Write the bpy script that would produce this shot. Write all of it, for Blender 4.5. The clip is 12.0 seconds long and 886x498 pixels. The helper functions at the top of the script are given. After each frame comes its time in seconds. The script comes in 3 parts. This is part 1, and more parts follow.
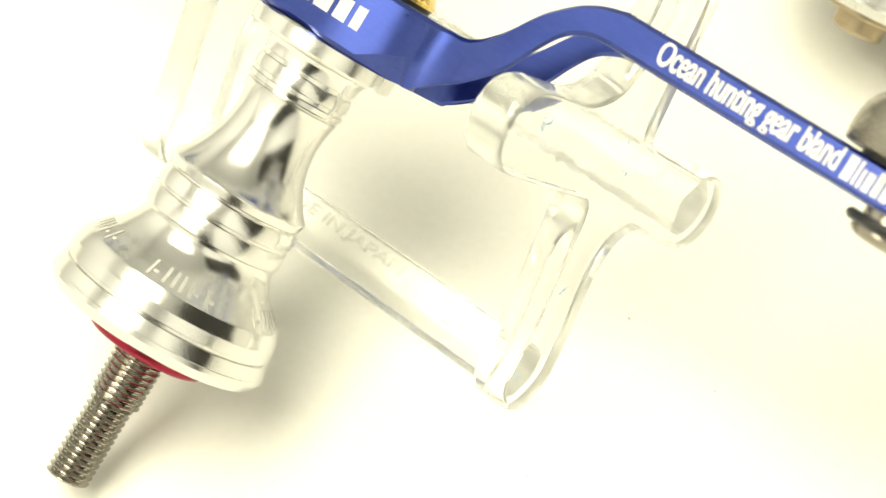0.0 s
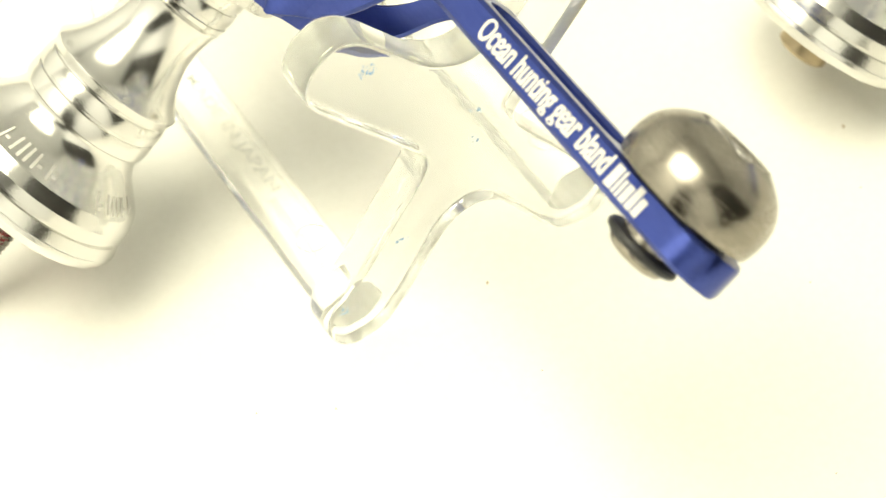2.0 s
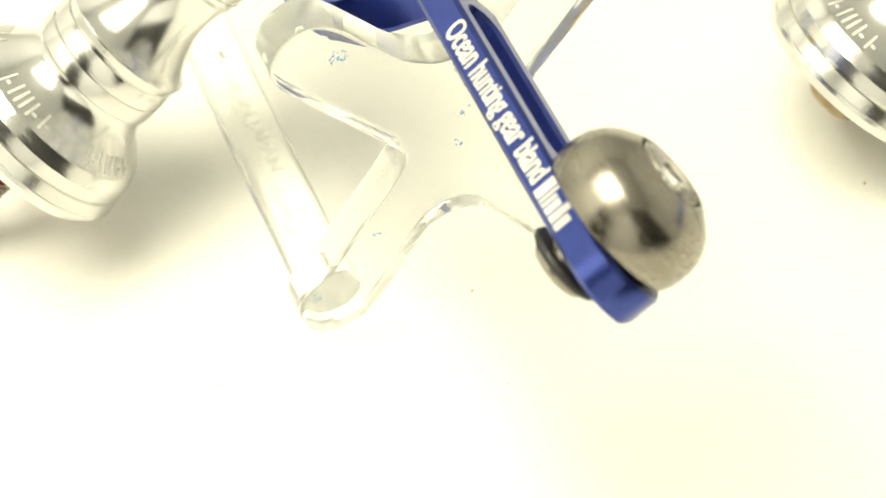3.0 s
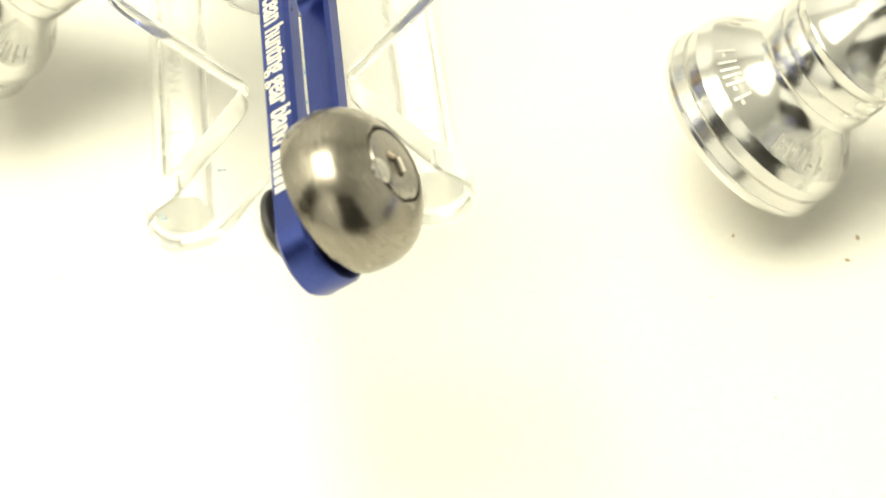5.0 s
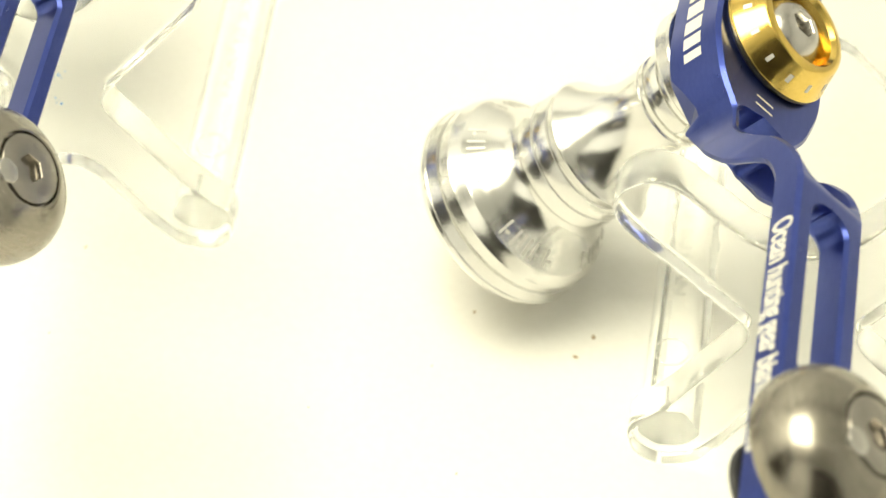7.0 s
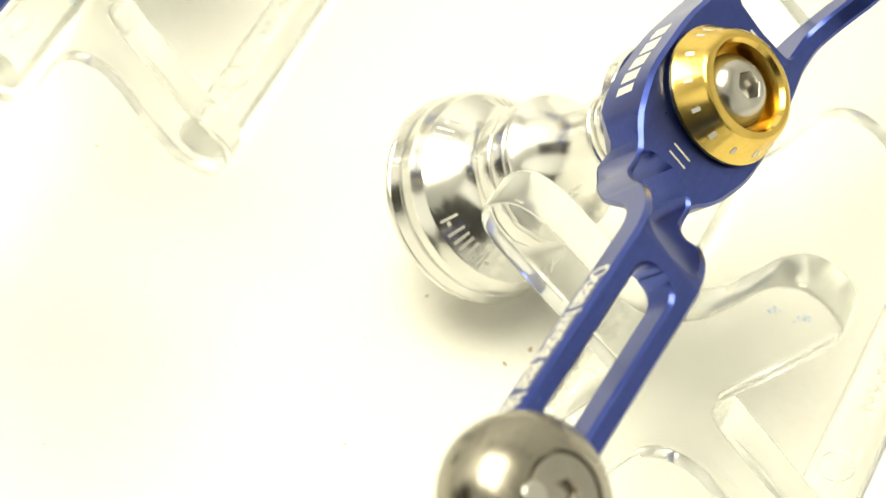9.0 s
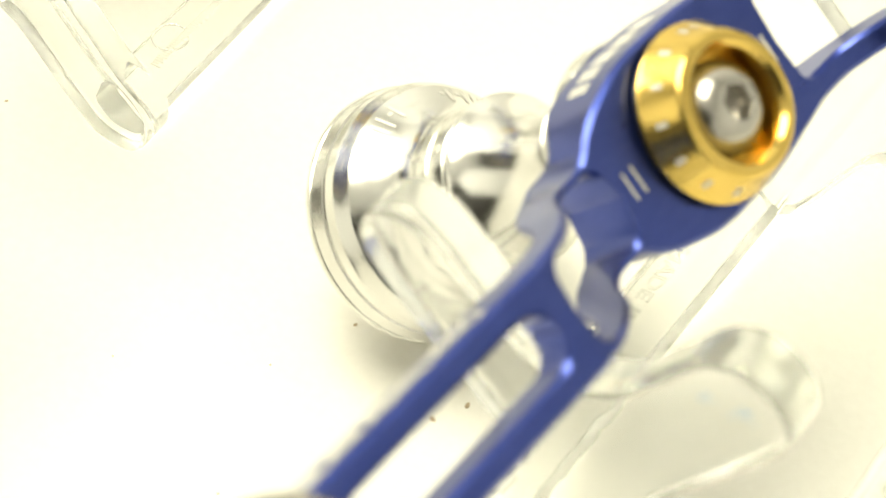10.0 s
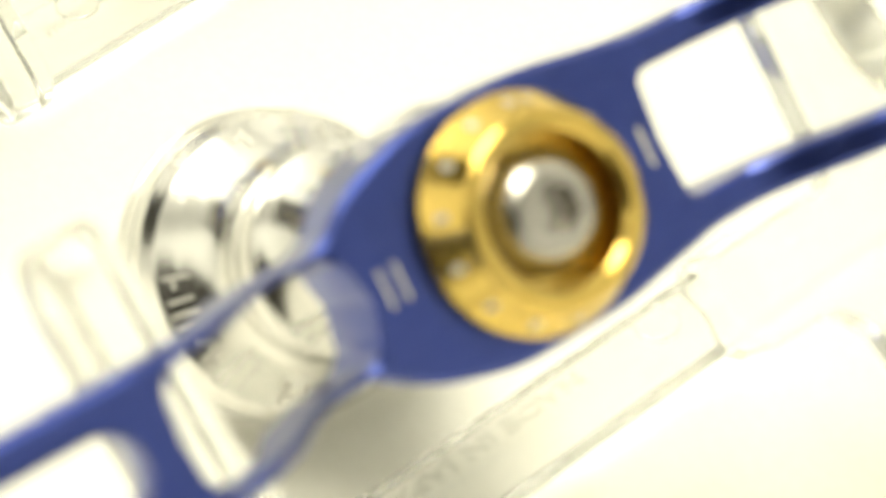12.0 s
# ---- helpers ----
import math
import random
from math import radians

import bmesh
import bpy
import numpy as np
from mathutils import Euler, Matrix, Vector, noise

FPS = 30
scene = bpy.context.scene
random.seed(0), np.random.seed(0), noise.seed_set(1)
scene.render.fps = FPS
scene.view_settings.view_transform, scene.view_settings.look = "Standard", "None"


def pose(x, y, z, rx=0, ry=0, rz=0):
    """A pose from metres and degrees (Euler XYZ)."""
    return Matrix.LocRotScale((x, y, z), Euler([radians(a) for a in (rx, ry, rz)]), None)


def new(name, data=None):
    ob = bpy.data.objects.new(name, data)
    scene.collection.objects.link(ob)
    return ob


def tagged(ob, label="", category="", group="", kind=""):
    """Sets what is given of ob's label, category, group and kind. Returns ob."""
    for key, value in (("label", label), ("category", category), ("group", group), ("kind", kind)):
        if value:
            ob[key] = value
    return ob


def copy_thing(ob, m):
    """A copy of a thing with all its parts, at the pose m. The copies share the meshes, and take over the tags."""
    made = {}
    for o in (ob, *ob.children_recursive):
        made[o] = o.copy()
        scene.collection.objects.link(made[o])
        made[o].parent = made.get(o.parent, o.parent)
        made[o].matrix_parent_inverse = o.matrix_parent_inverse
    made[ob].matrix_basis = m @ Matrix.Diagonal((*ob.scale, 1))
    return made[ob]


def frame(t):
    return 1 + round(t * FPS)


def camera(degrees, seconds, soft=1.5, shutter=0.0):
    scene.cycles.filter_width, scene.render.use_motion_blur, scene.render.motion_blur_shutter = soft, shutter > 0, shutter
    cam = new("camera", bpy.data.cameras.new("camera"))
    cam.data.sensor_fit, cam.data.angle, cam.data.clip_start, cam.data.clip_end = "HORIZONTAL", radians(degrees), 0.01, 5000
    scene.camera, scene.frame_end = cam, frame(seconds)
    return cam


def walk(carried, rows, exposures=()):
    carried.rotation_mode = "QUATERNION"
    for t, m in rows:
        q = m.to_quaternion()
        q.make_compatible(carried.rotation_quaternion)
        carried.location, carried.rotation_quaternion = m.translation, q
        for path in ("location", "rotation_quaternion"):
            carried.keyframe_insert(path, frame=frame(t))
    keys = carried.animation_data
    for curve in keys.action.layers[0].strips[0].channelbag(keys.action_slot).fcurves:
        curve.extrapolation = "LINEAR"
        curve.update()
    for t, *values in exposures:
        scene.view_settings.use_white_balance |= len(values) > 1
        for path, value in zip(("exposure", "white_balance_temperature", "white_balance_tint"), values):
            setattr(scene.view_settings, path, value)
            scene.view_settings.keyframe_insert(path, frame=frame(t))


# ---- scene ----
# A white table with two spinning-reel handles on clear acrylic cradles, filmed close up with a long lens.
cam = camera(24.3, 12.0)
cam.data.dof.use_dof = True
cam.data.dof.focus_distance = 0.222
cam.data.dof.aperture_fstop = 34.0

PATH = [
    (0.0, -0.10491, -0.12046, 0.19713, 38.2, 2.76, -47.12),
    (0.5, -0.09624, -0.13003, 0.19725, 37.89, 2.14, -43.78),
    (1.0, -0.08659, -0.13962, 0.19723, 37.13, 1.83, -39.96),
    (1.5, -0.07526, -0.14949, 0.19725, 37.27, 1.71, -36.2),
    (2.0, -0.06642, -0.15442, 0.20043, 36.67, 1.95, -32.2),
    (2.5, -0.05623, -0.16359, 0.19834, 37.81, 2.18, -26.8),
    (2.7, -0.05131, -0.16599, 0.19679, 37.98, 2.15, -24.89),
    (4.3, -0.00817, -0.18365, 0.19852, 37.78, 2.38, -10.15),
    (4.5, -0.0062, -0.18052, 0.19547, 37.37, 0.61, -8.44),
    (5.0, 0.01152, -0.18807, 0.2011, 37.57, 1.18, -6.12),
    (5.5, 0.02628, -0.19227, 0.20115, 39.05, 0.1, -4.4),
    (6.0, 0.04323, -0.19434, 0.20447, 39.65, -0.62, -1.87),
    (6.5, 0.05535, -0.19406, 0.2049, 40.0, -1.01, 1.52),
    (7.0, 0.0706, -0.1921, 0.20574, 38.96, -0.7, 6.37),
    (7.2, 0.07681, -0.1917, 0.20547, 38.92, -0.49, 8.24),
    (8.8, 0.11904, -0.17972, 0.2086, 37.9, -0.39, 22.47),
    (9.0, 0.12488, -0.17688, 0.20861, 37.95, -0.22, 24.39),
    (9.5, 0.13516, -0.16524, 0.20213, 38.12, 0.07, 28.91),
    (10.0, 0.1348, -0.13816, 0.17137, 38.55, -0.4, 32.79),
    (10.5, 0.13356, -0.11941, 0.15089, 39.01, -1.17, 36.23),
    (10.8, 0.13413, -0.10959, 0.13995, 40.4, -1.27, 37.26),
    (11.0, 0.13801, -0.10207, 0.14112, 39.87, -0.44, 38.79),
    (11.5, 0.14392, -0.09554, 0.14157, 39.76, -1.16, 42.72),
    (12.0, 0.14826, -0.08974, 0.14388, 38.98, -0.79, 47.42),
]
walk(cam, [(t, pose(*r)) for t, *r in PATH])

# ---- world and light ----
scene.view_settings.exposure = 0.0
scene.cycles.max_bounces = scene.cycles.transmission_bounces = 40  # thick clear acrylic
scene.cycles.glossy_bounces = 12
world = bpy.data.worlds.new("world")
scene.world = world
world.use_nodes = True
world.node_tree.nodes["Background"].inputs["Color"].default_value = (0.8, 0.8, 0.75, 1)
world.node_tree.nodes["Background"].inputs["Strength"].default_value = 0.05

lamp_data = bpy.data.lights.new("ceiling_lamp", "AREA")
lamp_data.shape, lamp_data.size, lamp_data.size_y = "RECTANGLE", 0.96, 0.82
lamp_data.energy, lamp_data.color = 16.3, (1.0, 0.948, 0.68)
lamp = new("ceiling_lamp", lamp_data)
lamp.matrix_world = pose(-0.42, 0.04, 1.42)

# ---- materials ----
def mat(name, color=(0.8, 0.8, 0.8), rough=0.5, metal=0.0, **inputs):
    m = bpy.data.materials.new(name)
    m.use_nodes = True
    b = m.node_tree.nodes["Principled BSDF"]
    b.inputs["Base Color"].default_value = (*color, 1)
    b.inputs["Roughness"].default_value = rough
    b.inputs["Metallic"].default_value = metal
    for k, v in inputs.items():
        b.inputs[k.replace("_", " ")].default_value = v
    return m


def link(m, a, out, b, inp):
    m.node_tree.links.new(a.outputs[out], b.inputs[inp])


def node(m, kind, **values):
    n = m.node_tree.nodes.new(kind)
    for k, v in values.items():
        n.inputs[k.replace("_", " ")].default_value = v
    return n


def grained(m, scale, low, high, detail=6.0, bump=0.0, rough=None, stretch=(1, 1, 1), second=None, distance=0.0002):
    """Two scales of noise in colour, roughness and relief. scale is in waves a metre."""
    b = m.node_tree.nodes["Principled BSDF"]
    co = node(m, "ShaderNodeTexCoord")
    mp = node(m, "ShaderNodeMapping")
    mp.inputs["Scale"].default_value = stretch
    link(m, co, "Object", mp, "Vector")
    n = node(m, "ShaderNodeTexNoise", Scale=scale, Detail=detail, Roughness=0.6)
    link(m, mp, "Vector", n, "Vector")
    n2 = node(m, "ShaderNodeTexNoise", Scale=second or scale * 0.12, Detail=3.0, Roughness=0.55)
    link(m, mp, "Vector", n2, "Vector")
    mix = node(m, "ShaderNodeMath")
    mix.operation = "MULTIPLY_ADD"
    mix.inputs[1].default_value = 0.5
    link(m, n, "Fac", mix, 0)
    half = node(m, "ShaderNodeMath")
    half.operation = "MULTIPLY"
    half.inputs[1].default_value = 0.5
    link(m, n2, "Fac", half, 0)
    m.node_tree.links.new(half.outputs[0], mix.inputs[2])
    ramp = node(m, "ShaderNodeValToRGB")
    ramp.color_ramp.elements[0].position, ramp.color_ramp.elements[0].color = 0.36, (*low, 1)
    ramp.color_ramp.elements[1].position, ramp.color_ramp.elements[1].color = 0.64, (*high, 1)
    m.node_tree.links.new(mix.outputs[0], ramp.inputs[0])
    link(m, ramp, "Color", b, "Base Color")
    if rough:
        rr = node(m, "ShaderNodeMapRange")
        rr.inputs["From Min"].default_value, rr.inputs["From Max"].default_value = 0.35, 0.65
        rr.inputs["To Min"].default_value, rr.inputs["To Max"].default_value = rough
        m.node_tree.links.new(mix.outputs[0], rr.inputs["Value"])
        link(m, rr, "Result", b, "Roughness")
    if bump:
        bp = node(m, "ShaderNodeBump", Strength=bump, Distance=distance)
        link(m, n, "Fac", bp, "Height")
        link(m, bp, "Normal", b, "Normal")
    return m


TABLE = grained(mat("white_table", rough=0.35), 900, (0.80, 0.786, 0.735), (0.84, 0.83, 0.78), bump=0.05, rough=(0.3, 0.45), second=18)
SILVER = grained(mat("polished_aluminium", metal=1.0), 5000, (0.72, 0.715, 0.69), (0.78, 0.775, 0.75), bump=0.35, rough=(0.14, 0.19), stretch=(0.6, 0.6, 3), second=150, distance=0.00002)
STEEL = grained(mat("steel", metal=1.0), 1500, (0.34, 0.32, 0.285), (0.43, 0.41, 0.37), bump=0.03, rough=(0.15, 0.23), distance=0.00002)
BOLT = grained(mat("stainless_bolt", metal=1.0), 4000, (0.48, 0.46, 0.43), (0.54, 0.52, 0.485), bump=0.03, rough=(0.2, 0.28), distance=0.00002)
SCREW = grained(mat("steel_screw", metal=1.0), 4000, (0.31, 0.288, 0.255), (0.36, 0.335, 0.30), bump=0.02, rough=(0.2, 0.27), distance=0.00002)
NICKEL = grained(mat("worn_nickel", metal=1.0), 900, (0.26, 0.238, 0.20), (0.37, 0.34, 0.29), bump=0.09, rough=(0.19, 0.31), stretch=(1, 1, 5), second=120, distance=0.00003)
BLUE = grained(mat("blue_anodised_aluminium", metal=0.92, Coat_Weight=0.35, Coat_Roughness=0.12), 2200, (0.037, 0.060, 0.275), (0.050, 0.077, 0.33), bump=0.06, rough=(0.27, 0.35), stretch=(1, 0.25, 1), second=160, distance=0.00003)
GOLD = grained(mat("gold_anodised_aluminium", metal=1.0), 1800, (0.68, 0.475, 0.12), (0.77, 0.555, 0.16), bump=0.03, rough=(0.14, 0.22), second=200, distance=0.00002)
BRASS = grained(mat("dull_brass", metal=1.0), 1500, (0.36, 0.285, 0.18), (0.47, 0.385, 0.25), bump=0.05, rough=(0.25, 0.4), distance=0.00003)
RED = grained(mat("red_anodised_aluminium", metal=0.85), 1800, (0.27, 0.018, 0.04), (0.35, 0.028, 0.06), rough=(0.3, 0.4))
BLACK = grained(mat("black_rubber"), 1500, (0.012, 0.012, 0.013), (0.03, 0.03, 0.032), bump=0.1, rough=(0.4, 0.6))
WHITE_PRINT = grained(mat("white_print"), 3000, (0.62, 0.61, 0.585), (0.72, 0.71, 0.68), rough=(0.5, 0.6))
ETCH = grained(mat("matt_etching", metal=0.75), 4000, (0.66, 0.65, 0.62), (0.76, 0.75, 0.72), rough=(0.5, 0.65))
INK = mat("blue_ink", (0.16, 0.42, 0.78), 0.5)
CRUMB = grained(mat("brown_crumb"), 2500, (0.38, 0.29, 0.19), (0.58, 0.48, 0.34), rough=(0.7, 0.9))
ACRYLIC = bpy.data.materials.new("clear_acrylic")
ACRYLIC.use_nodes = True
ACRYLIC.node_tree.nodes.clear()
acrylic_glass, acrylic_out = node(ACRYLIC, "ShaderNodeBsdfGlass", Roughness=0.0, IOR=1.49), node(ACRYLIC, "ShaderNodeOutputMaterial")
acrylic_glass.inputs["Color"].default_value = (0.995, 0.998, 0.995, 1)
# Translucent white mixed in to brighten dark refractions inside the acrylic
acrylic_lift, acrylic_mix = node(ACRYLIC, "ShaderNodeBsdfTranslucent"), node(ACRYLIC, "ShaderNodeMixShader", Fac=0.08)
acrylic_lift.inputs["Color"].default_value = (0.97, 0.97, 0.95, 1)
wave_place, wave, wave_bump = node(ACRYLIC, "ShaderNodeTexCoord"), node(ACRYLIC, "ShaderNodeTexNoise", Scale=260.0, Detail=2.0), node(ACRYLIC, "ShaderNodeBump", Strength=0.15, Distance=0.00025)
link(ACRYLIC, wave_place, "Object", wave, "Vector")
link(ACRYLIC, wave, "Fac", wave_bump, "Height")
link(ACRYLIC, wave_bump, "Normal", acrylic_glass, "Normal")
nt = ACRYLIC.node_tree
nt.links.new(acrylic_glass.outputs[0], acrylic_mix.inputs[1])
nt.links.new(acrylic_lift.outputs[0], acrylic_mix.inputs[2])
nt.links.new(acrylic_mix.outputs[0], acrylic_out.inputs["Surface"])
WALL = grained(mat("painted_wall"), 60, (0.85, 0.855, 0.86), (0.88, 0.885, 0.89), rough=(0.7, 0.85), second=3)
CEIL = grained(mat("white_ceiling"), 60, (0.86, 0.865, 0.87), (0.89, 0.895, 0.90), rough=(0.8, 0.9), second=3)
FLOOR = grained(mat("wood_floor"), 40, (0.30, 0.22, 0.15), (0.42, 0.32, 0.22), rough=(0.4, 0.55), stretch=(1, 0.12, 1), second=5)
DARK = grained(mat("dark_panel"), 40, (0.010, 0.009, 0.008), (0.02, 0.018, 0.016), rough=(0.4, 0.55), stretch=(1, 1, 0.1), second=5)
LAMP_GLOW = mat("lamp_diffuser", (0.9, 0.9, 0.86), 0.5, Emission_Color=(1.0, 0.965, 0.80, 1), Emission_Strength=5.0)

# ---- mesh helpers (millimetres in, metres out) ----
from mathutils.geometry import tessellate_polygon

MM = 0.001


def part(name, bm, material, parent, label="", smooth=35, flat=False):
    bmesh.ops.remove_doubles(bm, verts=bm.verts, dist=0.0005)
    bmesh.ops.recalc_face_normals(bm, faces=bm.faces)
    bm.normal_update()
    limit = radians(smooth)
    for fc in bm.faces:
        fc.smooth = True
    for ed in bm.edges:
        if len(ed.link_faces) == 2 and ed.calc_face_angle(0) > limit:
            ed.smooth = False
        if flat and len(ed.link_faces) == 2 and sum(abs(fc.normal.y) > 0.999 for fc in ed.link_faces) == 1:
            ed.smooth = False
    bmesh.ops.scale(bm, vec=(MM, MM, MM), verts=bm.verts)
    me = bpy.data.meshes.new(name)
    bm.to_mesh(me)
    bm.free()
    me.materials.append(material)
    ob = new(name, me)
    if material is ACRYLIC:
        ob.visible_shadow = False  # cast shadow turned off to keep the table by the acrylic bright
    if parent:
        ob.parent = parent
    if label:
        tagged(ob, label)
    return ob


def box(bm, x0, x1, y0, y1, z0, z1, bevel=0.0, seg=2):
    made = bmesh.ops.create_cube(bm, size=1.0)["verts"]
    for v in made:
        v.co = Vector((x0 + (v.co.x + 0.5) * (x1 - x0), y0 + (v.co.y + 0.5) * (y1 - y0), z0 + (v.co.z + 0.5) * (z1 - z0)))
    if bevel:
        edges = list({e for v in made for e in v.link_edges})
        bmesh.ops.bevel(bm, geom=edges, offset=bevel, segments=seg, profile=0.5, affect="EDGES")
    return bm


def lathe(profile, steps=96, cx=0.0, cy=0.0, sharp=()):
    """A closed body of revolution about z through (cx, cy); profile is a list of (z, r)."""
    bm = bmesh.new()
    rings = []
    for z, r in profile:
        if r < 1e-6:
            rings.append([bm.verts.new((cx, cy, z))])
        else:
            rings.append([bm.verts.new((cx + r * math.cos(2 * math.pi * i / steps), cy + r * math.sin(2 * math.pi * i / steps), z)) for i in range(steps)])
    for a, b in zip(rings, rings[1:]):
        for i in range(steps):
            j = (i + 1) % steps
            if len(a) == 1 and len(b) == 1:
                continue
            if len(a) == 1:
                bm.faces.new((a[0], b[i], b[j]))
            elif len(b) == 1:
                bm.faces.new((a[i], a[j], b[0]))
            else:
                bm.faces.new((a[i], a[j], b[j], b[i]))
    for ring in (rings[0], rings[-1]):
        if len(ring) > 1:
            bm.faces.new(ring)
    return bm


def curve_through(points, per=8, closed=False):
    """Catmull-Rom through points (tuples of any length)."""
    pts = [Vector(q) for q in points]
    n = len(pts)
    out = []
    for i in range(n if closed else n - 1):
        if closed:
            p0, p1, p2, p3 = pts[i - 1], pts[i], pts[(i + 1) % n], pts[(i + 2) % n]
        else:
            p0, p1, p2, p3 = pts[max(i - 1, 0)], pts[i], pts[i + 1], pts[min(i + 2, n - 1)]
        for k in range(per):
            u = k / per
            out.append(0.5 * (2 * p1 + (p2 - p0) * u + (2 * p0 - 5 * p1 + 4 * p2 - p3) * u * u + (3 * p1 - p0 - 3 * p2 + p3) * u ** 3))
    if not closed:
        out.append(pts[-1])
    return out


def lerp_table(table, x):
    if x <= table[0][0]:
        return table[0][1:]
    for a, b in zip(table, table[1:]):
        if a[0] <= x <= b[0]:
            u = (x - a[0]) / (b[0] - a[0])
            return tuple(p + (q - p) * u for p, q in zip(a[1:], b[1:]))
    return table[-1][1:]


def text_mesh(body, width, height, weight=0.010):
    """Built-in font, squeezed to width x height, flat in xy, from the origin."""
    cu = bpy.data.curves.new("lettering", "FONT")
    cu.body = body
    cu.offset = weight
    ob = new("lettering", cu)
    bpy.context.view_layer.update()
    me = bpy.data.meshes.new_from_object(ob.evaluated_get(bpy.context.evaluated_depsgraph_get()))
    bm = bmesh.new()
    bm.from_mesh(me)
    bpy.data.objects.remove(ob)
    bpy.data.curves.remove(cu)
    bpy.data.meshes.remove(me)
    xs = [v.co.x for v in bm.verts]
    ys = [v.co.y for v in bm.verts]
    for v in bm.verts:
        v.co = Vector(((v.co.x - min(xs)) / (max(xs) - min(xs)) * width, (v.co.y - min(ys)) / (max(ys) - min(ys)) * height, 0))
    return bm


# ---- the place ----
def slab(name, x0, x1, y0, y1, z0, z1, material, label, bevel=0.0):
    ob = part(name, box(bmesh.new(), x0, x1, y0, y1, z0, z1, bevel), material, None)
    return tagged(ob, label, "", "", "structure")


# Out-of-view room: walls and ceiling added to bounce fill light and be reflected
RX0, RX1, RY0, RY1, RZ0, RZ1 = -1050, 1150, -1000, 1050, -740, 1500
slab("floor", RX0, RX1, RY0, RY1, RZ0 - 50, RZ0, FLOOR, "brown wooden floor of the room under the table")
slab("ceiling", RX0 - 100, RX1 + 100, RY0 - 100, RY1 + 100, RZ1, RZ1 + 100, CEIL, "unseen white ceiling above the table, added to bounce light")
# Unseen near-black panel in the west wall, added to darken the shanks' reflections
EY0, EY1, EZ1 = -985, -330, 1150
slab("wall_west", RX0 - 100, RX0, RY0 - 100, EY0, RZ0 - 50, RZ1, WALL, "unseen off-white wall beside the dark panel, added to bounce light")
slab("wall_west", RX0 - 100, RX0, EY1, RY1 + 100, RZ0 - 50, RZ1, WALL, "unseen off-white wall beside the dark panel, added to bounce light")
slab("wall_west", RX0 - 100, RX0, EY0, EY1, EZ1, RZ1, WALL, "unseen off-white wall over the dark panel, added to bounce light")
slab("dark_panel_2", RX0 - 60, RX0 - 20, EY0 + 3, EY1 - 3, RZ0, EZ1 - 3, DARK, "unseen dark panel added for the metal's dark reflections")
slab("wall_east", RX1, RX1 + 100, RY0 - 100, RY1 + 100, RZ0 - 50, RZ1, WALL, "unseen plain off-white wall added to bounce light")
slab("wall_north", RX0, RX1, RY1, RY1 + 100, RZ0 - 50, RZ1, WALL, "unseen plain off-white wall added to bounce light")
# South panel, also unseen and added: the dark patch mirrored in the metal
DX0, DX1, DZ1 = -160, 860, 1400
slab("wall_south", RX0, DX0, RY0 - 100, RY0, RZ0 - 50, RZ1, WALL, "unseen off-white wall beside the dark panel, added to bounce light")
slab("wall_south", DX1, RX1, RY0 - 100, RY0, RZ0 - 50, RZ1, WALL, "unseen off-white wall beside the dark panel, added to bounce light")
slab("wall_south", DX0, DX1, RY0 - 100, RY0, DZ1, RZ1, WALL, "unseen off-white wall over the dark panel, added to bounce light")
slab("dark_panel_1", DX0 + 3, DX1 - 3, RY0 - 60, RY0 - 20, RZ0, DZ1 - 3, DARK, "unseen dark panel added for the metal's dark reflections")


def ceiling_light():
    root = tagged(new("ceiling_light"), "flat rectangular ceiling light with a glowing white diffuser", "ceiling light")
    root.location = (-0.42, 0.04, 1.5)
    bm = bmesh.new()
    for x0, x1, y0, y1 in ((-510, 510, 420, 440), (-510, 510, -440, -420), (-510, -490, -420, 420), (490, 510, -420, 420)):
        box(bm, x0, x1, y0, y1, -70, 0, 2)
    part("frame", bm, CEIL, root)
    part("diffuser", box(bmesh.new(), -490, 490, -420, 420, -60, -45, 2), LAMP_GLOW, root)
    return root


ceiling_light()


def table():
    root = tagged(new("table"), "white smooth laminate table under both handles", "table")
    root.location = (0.05, 0.06, -0.74)
    part("tabletop", box(bmesh.new(), -900, 900, -780, 620, 712, 740, 3, 3), TABLE, root, "white glossy tabletop with small crumbs")
    for x in (-840, 840):
        for y in (-720, 560):
            part("leg", box(bmesh.new(), x - 25, x + 25, y - 25, y + 25, 0, 712, 3), CEIL, root)
    return root


table()


# ---- acrylic cradle ----
def cap(bm, rings, inward):
    """Fills a flat outline, the first ring, leaving the other rings open as holes."""
    flat = [v for ring in rings for v in ring]
    for tri in tessellate_polygon([[v.co.xz.to_3d() for v in ring] for ring in rings]):
        corner = [flat[i] for i in tri]
        turn = (corner[1].co - corner[0].co).cross(corner[2].co - corner[0].co).y
        bm.faces.new(corner if (turn > 0) == inward else corner[::-1])


def bar_section(s, y, steps=6, cut=1.0):
    """The section of a crossbar, narrow and flat on top and wider below, inside the foot of an end plate."""
    corner = [Vector(q) for q in ((18.2, 8.0), (13.4, 8.0), (11.6, 3.7), (13.8, 1.2), (17.0, 1.1), (19.2, 3.4))]
    out = []
    for i, q in enumerate(corner):
        before, after = (corner[i - 1] - q).normalized() * cut, (corner[(i + 1) % 6] - q).normalized() * cut
        for k in range(steps + 1):
            u = k / steps
            spot = q + before * (1 - u) ** 2 + after * u * u
            out.append((s * spot[0], y, spot[1]))
    return out


